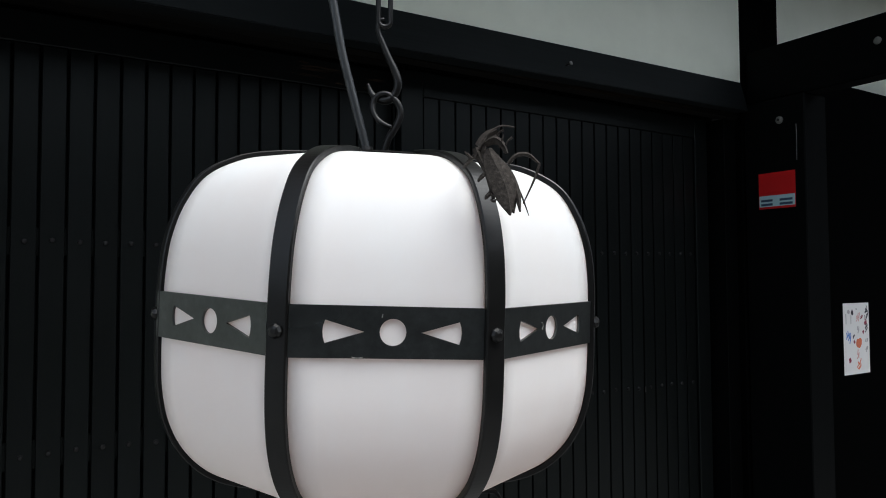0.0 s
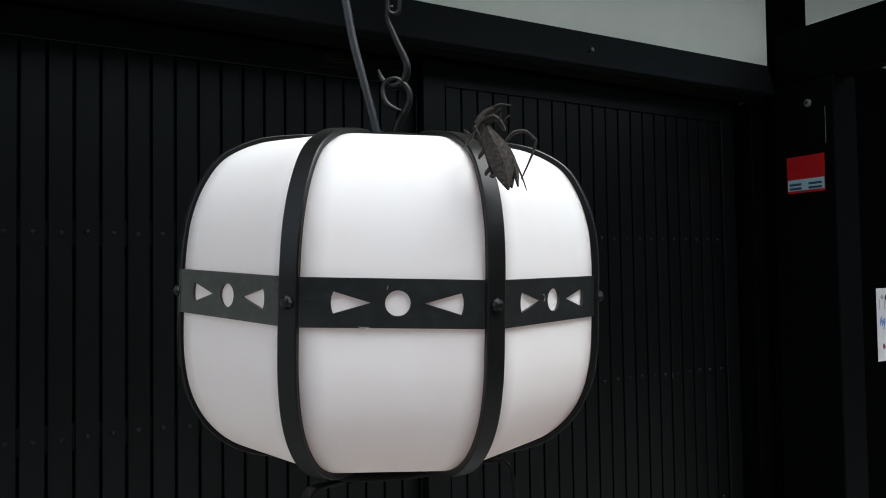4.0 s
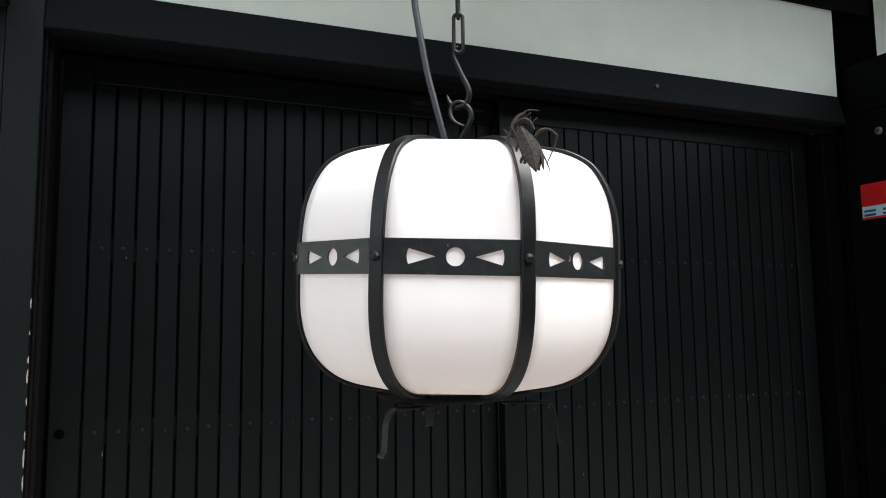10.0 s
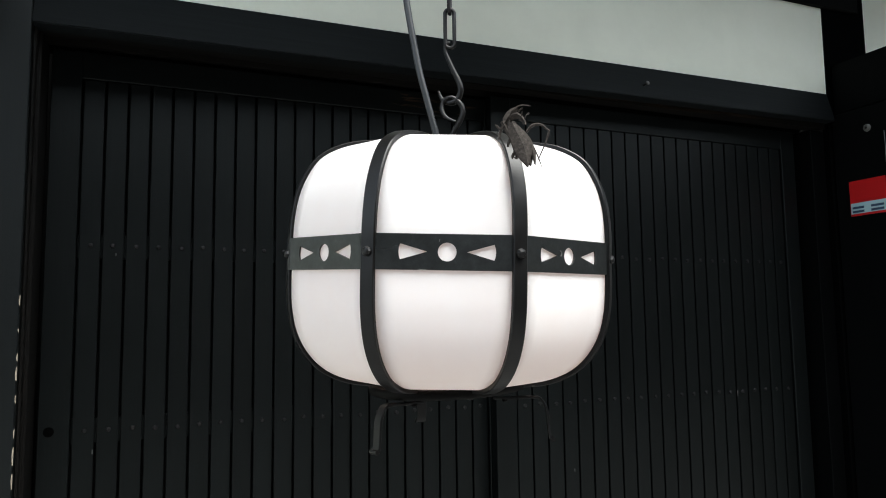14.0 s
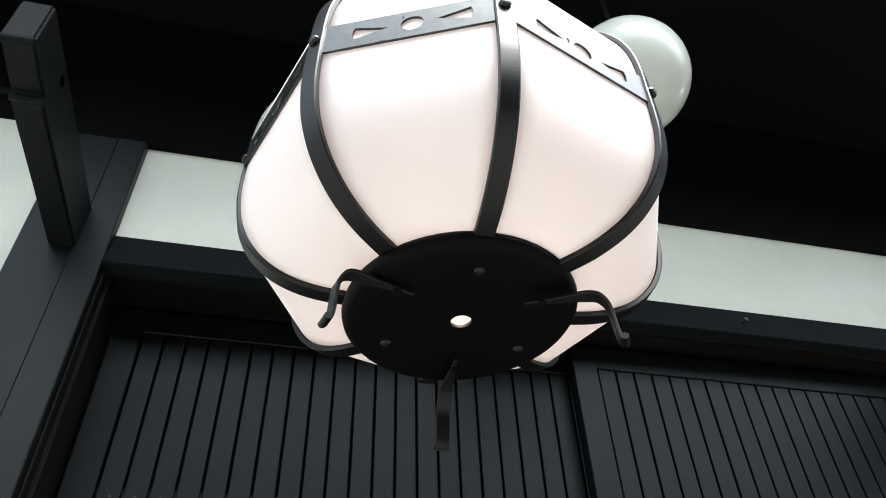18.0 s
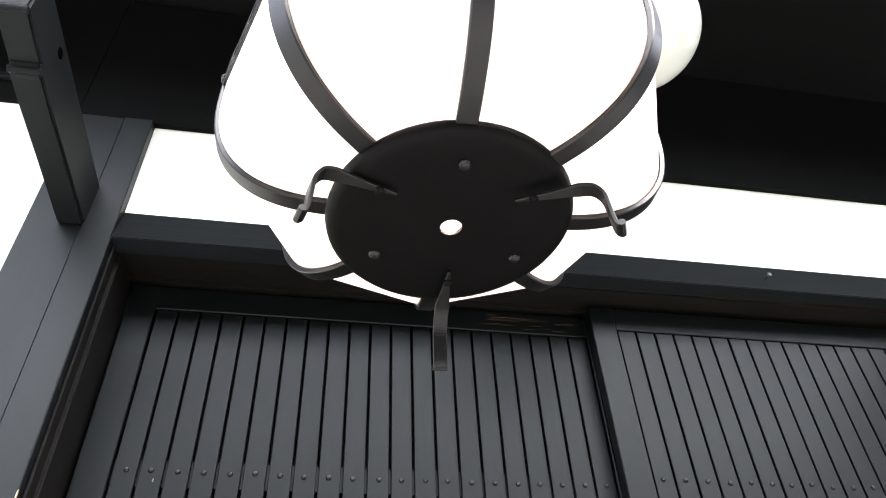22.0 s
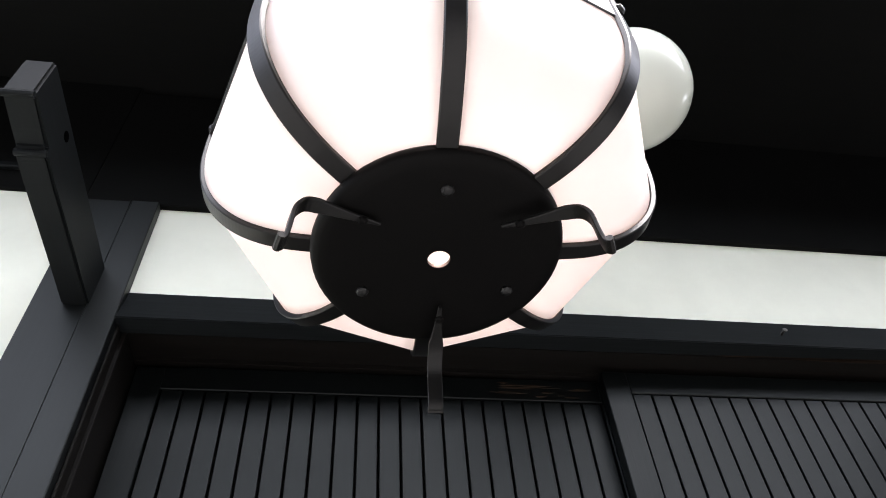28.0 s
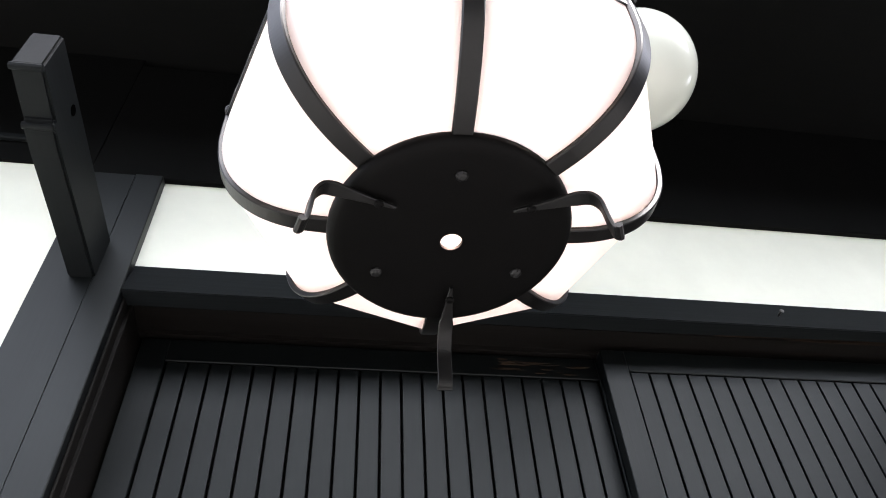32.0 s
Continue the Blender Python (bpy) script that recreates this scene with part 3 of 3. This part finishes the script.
part("eye", tube([uz(0.005, 1.794), uz(0.0075, 1.808), uz(0.0115, 1.8205), uz(0.0165, 1.8290), uz(0.0217, 1.8380), uz(0.0255, 1.8497), uz(0.0230, 1.8618), uz(0.0124, 1.8722), uz(0.0023, 1.8726), uz(-0.0052, 1.8646), uz(-0.0056, 1.8526, -0.002), uz(0.0002, 1.8421, -0.004), uz(0.0102, 1.8352, -0.007), uz(0.0152, 1.8335, -0.008)],
                 [0.0040, 0.0040, 0.0042, 0.0043, 0.0043, 0.0042, 0.0040, 0.0038, 0.0036, 0.0036, 0.0034, 0.0032, 0.0028, 0.0024], 10, 5), IRON, lantern, "bent iron eye", True)
part("cable_gland", turned(((0.013, 1.794), (0.013, 1.801), (0.0085, 1.804), (0.0070, 1.812)), 14), IRON, lantern).location = uz(-0.0135, 0.0)

# ---- chain and cable ----
chain = thing("hook_chain", "grey iron chain with a forged hook holding the lantern", "chain", (AX, AY, 0))
part("hook", tube([uz(0.0075, 1.9600), uz(0.0020, 1.9580), uz(0.0000, 1.9500), uz(0.0015, 1.9423), uz(0.0064, 1.9299), uz(0.0129, 1.9140), uz(0.0195, 1.8999), uz(0.0231, 1.8859), uz(0.0191, 1.8728, 0.001), uz(0.0106, 1.8660, 0.001), uz(0.0006, 1.8680, 0.004), uz(-0.0071, 1.8750, 0.006), uz(-0.0117, 1.8870, 0.007)],
                  [0.0028, 0.0030, 0.0030, 0.0030, 0.0036, 0.0042, 0.0046, 0.0049, 0.0050, 0.0048, 0.0042, 0.0034, 0.0016], 10, 5), IRON, chain, "forged iron hook", True)
LINK_L, LINK_W, LINK_R = 0.0618, 0.0098, 0.0030


def link():
    pts = []
    for k in range(28):
        t = 2 * math.pi * k / 28
        pts.append((LINK_W * 0.72 * math.cos(t), 0, math.copysign(LINK_L / 2 - LINK_W * 0.72, math.sin(t)) * (1 if abs(math.sin(t)) > 0.05 else 0) + LINK_W * 0.72 * math.sin(t)))
    return tube(pts, LINK_R, 8, 1, True)


link_data, z = None, 1.9824
n = 0
while z < TOP - 0.03:
    if link_data is None:
        o = part("link", link(), IRON, chain, "", True)
        link_data = o.data
    else:
        o = new("link", link_data)
        o.parent = chain
    o.location = uz(0.0076, z)
    o.rotation_euler = (0, 0, radians(-27 + (90 if n % 2 else 12) + random.uniform(-9, 9)))
    z += LINK_L - 2 * LINK_R - 0.0006
    n += 1
part("ceiling_hook", tube([uz(0.0076, z - 0.026), uz(0.018, z - 0.016), uz(0.014, z + 0.004), uz(0.008, max(z + 0.02, TOP))], 0.0035, 8, 5), IRON, chain)
cable = thing("power_cable", "dark grey rubber lamp cable rising from the lantern", "cable", (AX, AY, 0))
part("cord", tube([uz(-0.0135, 1.805), uz(-0.0168, 1.8222), uz(-0.0232, 1.8481), uz(-0.0314, 1.8812), uz(-0.0408, 1.9200), uz(-0.0495, 1.9692), uz(-0.0559, 2.0084), uz(-0.0605, 2.0450), uz(-0.075, 2.20), uz(-0.085, 2.45), uz(-0.08, 2.80), uz(-0.05, TOP)], 0.0052, 12, 6), RUBBER, cable, "", True)

# ---- globe lamp under the eave ----
globe = thing("globe_lamp", "round milky glass lamp fixed under the eave, unlit", "ceiling lamp", (0.690, -0.770, 2.733))
RG = 0.173
part("globe", turned([(RG * math.sin(radians(d)), -RG * math.cos(radians(d))) for d in range(4, 158, 5)], 56), GLOBE, globe, "", True)
part("collar", turned(((0.068, 0.163), (0.074, 0.165), (0.074, 0.200), (0.060, 0.211), (0.014, 0.215)), 32), IRON_PLATE, globe)
part("stem", turned(((0.012, 0.213), (0.012, TOP - 2.74 - 0.03)), 14), IRON_PLATE, globe)
part("ceiling_plate", turned(((0.012, TOP - 2.74 - 0.032), (0.055, TOP - 2.74 - 0.012), (0.058, TOP - 2.74 + 0.002), (0.012, TOP - 2.74 + 0.002)), 28), IRON_PLATE, globe)

# ---- sticker and paper ----
sticker = thing("security_sticker", "square red security sticker with a pale blue strip", "sticker", (2.2762, -0.2033, 1.9350))


def patch(y0, y1, z0, z1, d):
    return box((-d, -y1, z0), (-d + 0.0006, -y0, z1))


part("red_field", patch(0.0, 0.157, 0.0, 0.144, 0.0008), RED, sticker)
part("blue_strip", patch(0.0025, 0.1545, 0.009, 0.053, 0.0013), PALE, sticker)
for y0, y1 in ((0.010, 0.060), (0.090, 0.144)):
    part("bar", patch(y0, y1, 0.029, 0.038, 0.0018), NAVY, sticker)
    part("bar", patch(y0, y1, 0.013, 0.022, 0.0018), NAVY, sticker)
stud = thing("round_stud", "small dull metal stud on the dark pilaster", "stud", (2.2770, -0.2997, 2.2827))
part("cap", dome((0, 0, 0), (-1, 0, 0), 0.016, 0.009), STEEL, stud)
part("centre", dome((-0.0085, 0, 0), (-1, 0, 0), 0.005, 0.002), IRON, stud)
wire = thing("thin_wire", "thin pale wire down the edge of the pilaster", "wire", (2.2762, -0.368, 2.166))
part("strand", tube([(0, 0, 0.09), (0.001, -0.0005, 0.04), (0, 0, -0.05)], 0.0016, 6, 4), STEEL, wire)

notice = thing("paper_notice", "white paper notice with hand-painted marks on the dark wall", "paper", (2.849, WALL_Y, 1.2284))
part("sheet", box((0.0, -0.0012, 0.0), (0.2118, -0.0002, 0.3177)), PAPER, notice)
random.seed(5)


def brush(x, z, w, h, m):
    b = tube([(x + random.uniform(0, 0.3) * w, -0.0016, z), (x + random.uniform(0.3, 0.8) * w, -0.0016, z + 0.5 * h), (x + random.uniform(0, 1) * w, -0.0016, z + h)], 0.0030, 6, 4)
    for v in b.verts:
        v.co.y = -0.0016 + (v.co.y + 0.0016) * 0.15
    part("brush_mark", b, m, notice)


def blot(u, v, w, h, m):
    """A flat uneven spot of paint; u and v run over the sheet from its upper corner."""
    b = bmesh.new()
    ring = []
    for k in range(14):
        t = 2 * math.pi * k / 14
        q = random.uniform(0.72, 1.1)
        ring.append((0.2118 * u + w * q * math.cos(t), 0.3177 * (1 - v) + h * q * math.sin(t)))
    for d in (-0.0020, -0.0011):
        b.faces.new([b.verts.new((x, d, z)) for x, z in ring])
    part("paint_spot", b, m, notice)


INK_PINK = mat("faded_red_ink", (0.62, 0.36, 0.34), 0.8)
INK_GREY = mat("grey_ink", (0.40, 0.39, 0.40), 0.8)
# columns of brush marks: place across the sheet, place down it, size, colour
for u, v, w, m in ((0.86, 0.10, 0.030, INK), (0.88, 0.19, 0.034, INK), (0.86, 0.285, 0.030, INK_WINE), (0.87, 0.37, 0.034, INK), (0.76, 0.43, 0.016, INK_WINE), (0.88, 0.55, 0.026, INK_GREY), (0.88, 0.68, 0.024, INK_GREY),
                   (0.55, 0.22, 0.042, INK_PINK), (0.70, 0.22, 0.020, INK_WINE), (0.55, 0.385, 0.026, INK_GREY), (0.56, 0.73, 0.040, INK_PINK), (0.58, 0.90, 0.046, INK_RED), (0.38, 0.48, 0.014, INK), (0.40, 0.55, 0.014, INK_WINE)):
    for k in range(4):
        brush(0.2118 * u + random.uniform(-0.5, 0.1) * w, 0.3177 * (1 - v) + random.uniform(-0.5, 0.2) * w, 0.6 * w, 0.6 * w, m)
for k in range(6):
    brush(0.2118 * 0.10 + 0.006 * k, 0.3177 * 0.47 + random.uniform(-0.022, 0.016), 0.014, 0.030, INK_BLUE)
blot(0.58, 0.565, 0.026, 0.024, INK_RED)
blot(0.22, 0.80, 0.011, 0.013, INK_WINE)
blot(0.34, 0.13, 0.010, 0.014, INK)
blot(0.50, 0.085, 0.004, 0.004, INK)
blot(0.20, 0.12, 0.012, 0.012, INK_GREY)
brush(0.020, 0.225, 0.004, 0.045, INK_GREY)
brush(0.060, 0.225, 0.004, 0.040, INK_GREY)

# ---- dried leaf ornament on the lantern's shoulder ----
orn = thing("leaf_ornament", "dry brown ornament folded from palm leaf, perched on the lantern", "ornament", (0.0050, -1.4925, 1.7508))
S = 0.000250
RT = Vector((0.9225, -0.386, 0))
TO = Vector((-0.386, -0.9225, 0))


def oc(x, y, d=0.0):
    """A place on the ornament: right, down (in quarter millimetres) and out towards the street."""
    return RT * ((x - 330) * S) + Vector((0, 0, -(y - 230) * S)) + TO * d


def blade(name, left, right, d0, d1, fold=0.003):
    b = bmesh.new()
    l, r = curve_points([(x, y, 0) for x, y in left], 4), curve_points([(x, y, 0) for x, y in right], 4)
    m = len(l)
    rows = []
    for i, (p, q) in enumerate(zip(l, r)):
        d = d0 + (d1 - d0) * i / (m - 1)
        mid = (p + q) / 2
        rows.append([b.verts.new(oc(p.x, p.y, d)), b.verts.new(oc(mid.x, mid.y, d + fold)), b.verts.new(oc(q.x, q.y, d)), b.verts.new(oc(mid.x, mid.y, d - 0.0015))])
    for i in range(m - 1):
        for k in range(4):
            b.faces.new((rows[i][k], rows[i][(k + 1) % 4], rows[i + 1][(k + 1) % 4], rows[i + 1][k]))
    b.faces.new(rows[0][::-1])
    b.faces.new(rows[-1])
    return part(name, b, STRAW, orn)


blade("leaf_blade", ((292, 160), (288, 205), (302, 262), (330, 332), (368, 380)), ((316, 152), (350, 190), (384, 232), (398, 290), (376, 382)), 0.006, 0.012, 0.003)
blade("leaf_blade", ((330, 195), (358, 225), (384, 290), (406, 368)), ((345, 190), (388, 228), (414, 300), (412, 369)), 0.002, 0.010, 0.002)
blade("leaf_blade", ((300, 200), (318, 262), (346, 330), (386, 372)), ((340, 200), (380, 262), (402, 320), (392, 373)), 0.001, 0.008, 0.002)
blade("leaf_blade", ((286, 150), (278, 190), (300, 255), (322, 325)), ((298, 145), (300, 195), (318, 260), (334, 322)), 0.006, 0.001, 0.002)
blade("leaf_blade", ((250, 160), (262, 185), (292, 235), (310, 262)), ((268, 150), (285, 180), (304, 225), (316, 258)), 0.006, 0.002, 0.003)
blade("leaf_blade", ((268, 150), (285, 118), (318, 100), (345, 120)), ((285, 172), (305, 150), (330, 140), (352, 150)), 0.002, 0.006, 0.004)
for pts, r in ((((375, 205, 0.004), (400, 178, 0.006), (440, 174, 0.008), (482, 206, 0.008)), (0.0016, 0.0020, 0.0018, 0.0010)),
               (((480, 206, 0.008), (462, 262, 0.006), (428, 338, 0.003)), (0.0014, 0.0010, 0.0006)),
               (((392, 245, 0.003), (418, 300, 0.003), (432, 338, 0.004), (444, 380, 0.006)), (0.0012, 0.0009, 0.0008, 0.0003)),
               (((290, 125, 0.006), (315, 98, 0.008), (350, 80, 0.009), (395, 84, 0.009)), (0.0012, 0.0010, 0.0008, 0.0005)),
               (((325, 130, 0.004), (345, 100, 0.006), (358, 92, 0.007)), (0.0012, 0.0010, 0.0012)),
               (((345, 150, 0.004), (352, 125, 0.007), (356, 108, 0.008)), (0.0008, 0.0008, 0.0006)),
               (((360, 160, 0.003), (372, 130, 0.006), (388, 116, 0.007)), (0.0008, 0.0007, 0.0014)),
               (((236, 172, 0.004), (255, 190, 0.006), (270, 160, 0.007), (300, 118, 0.008)), (0.0010, 0.0012, 0.0010, 0.0008)),
               (((228, 165, 0.003), (245, 195, 0.004)), (0.0010, 0.0005)),
               (((318, 325, 0.002), (326, 332, 0.004), (338, 322, 0.004)), (0.0012, 0.0012, 0.0006))):
    part("leaf_strand", tube([oc(x, y, d) for x, y, d in pts], list(r), 6, 4), STRAW, orn)
for x, y, d in ((262, 178, -0.040), (300, 235, -0.022), (318, 300, -0.014)):
    part("leaf_strand", tube([oc(x, y, 0.003), oc(x - 6, y + 10, d * 0.5), oc(x - 4, y + 14, d)], [0.0022, 0.0020, 0.0012], 6, 4), STRAW, orn)
blade("leaf_blade", ((262, 140), (280, 112), (300, 96), (322, 88)), ((282, 160), (302, 132), (322, 114), (340, 100)), 0.004, 0.008, 0.002)
blade("leaf_blade", ((318, 120), (332, 135), (350, 150), (362, 172)), ((330, 108), (352, 118), (368, 140), (376, 168)), 0.003, 0.005, 0.003)

# ---- small wear ----
CHIP = mat("pale_chip", (0.16, 0.16, 0.15), 0.8)


def on_side(u, v, d=0.0006):
    """A place on the pierced band of a side of the lantern, before it is turned."""
    return Vector((0.2216 + d, u, 1.6015 + v))


for az, pts in ((292.5, ((-0.020, 0.006), (-0.017, 0.003), (-0.019, -0.001))), (247.5, ((-0.031, -0.0205), (-0.027, -0.0213), (-0.022, -0.0206))),
                (247.5, ((-0.007, 0.012), (-0.0065, 0.015)))):
    part("scratch", settle(tube([on_side(u, v) for u, v in pts], 0.0005, 5, 3), radians(az)), CHIP, lantern, "pale scratch on the iron")
# flat black that paints the shade in the pull's shallow recess
PULL_SHADE = mat("pull_recess_shade", (0.0012, 0.0012, 0.0012), 0.9, 0.0, 0.02)
pull = thing("finger_pull", "round finger pull let into the door's stile, its shaded recess drawn black", "door pull", (-0.6096, -0.0062, 1.253))
part("cup", turned(((0.002, 0.0004), (0.010, 0.0004), (0.0120, 0.0008), (0.0132, 0.0002), (0.0130, -0.0008), (0.002, -0.0008)), 24), PULL_SHADE, pull).matrix_local = pose(0, 0, 0, 90, 0, 0)
for x, y, z, h in ((-0.504, -0.0005, 1.186, 0.012), (1.7684, -0.0512, 1.228, 0.022), (-0.46, -0.0005, 1.73, 0.008), (1.01, -0.0512, 1.01, 0.010)):
    chip = thing("paint_chip", "pale chip in the dark stain of a slat", "chip", (x, y, z))
    part("chip", box((0.0, -0.0006, 0.0), (0.0022, 0.0004, h), 0.0003), CHIP, chip)
scuff = thing("scuffed_patch", "brown scuffed streaks on the door's top rail", "scuff", (0.0, 0.0, 0.0))
streaks(scuff, "streak", 0.36, 0.705, -0.0056, 2.2400, 2.3040, 22, "")
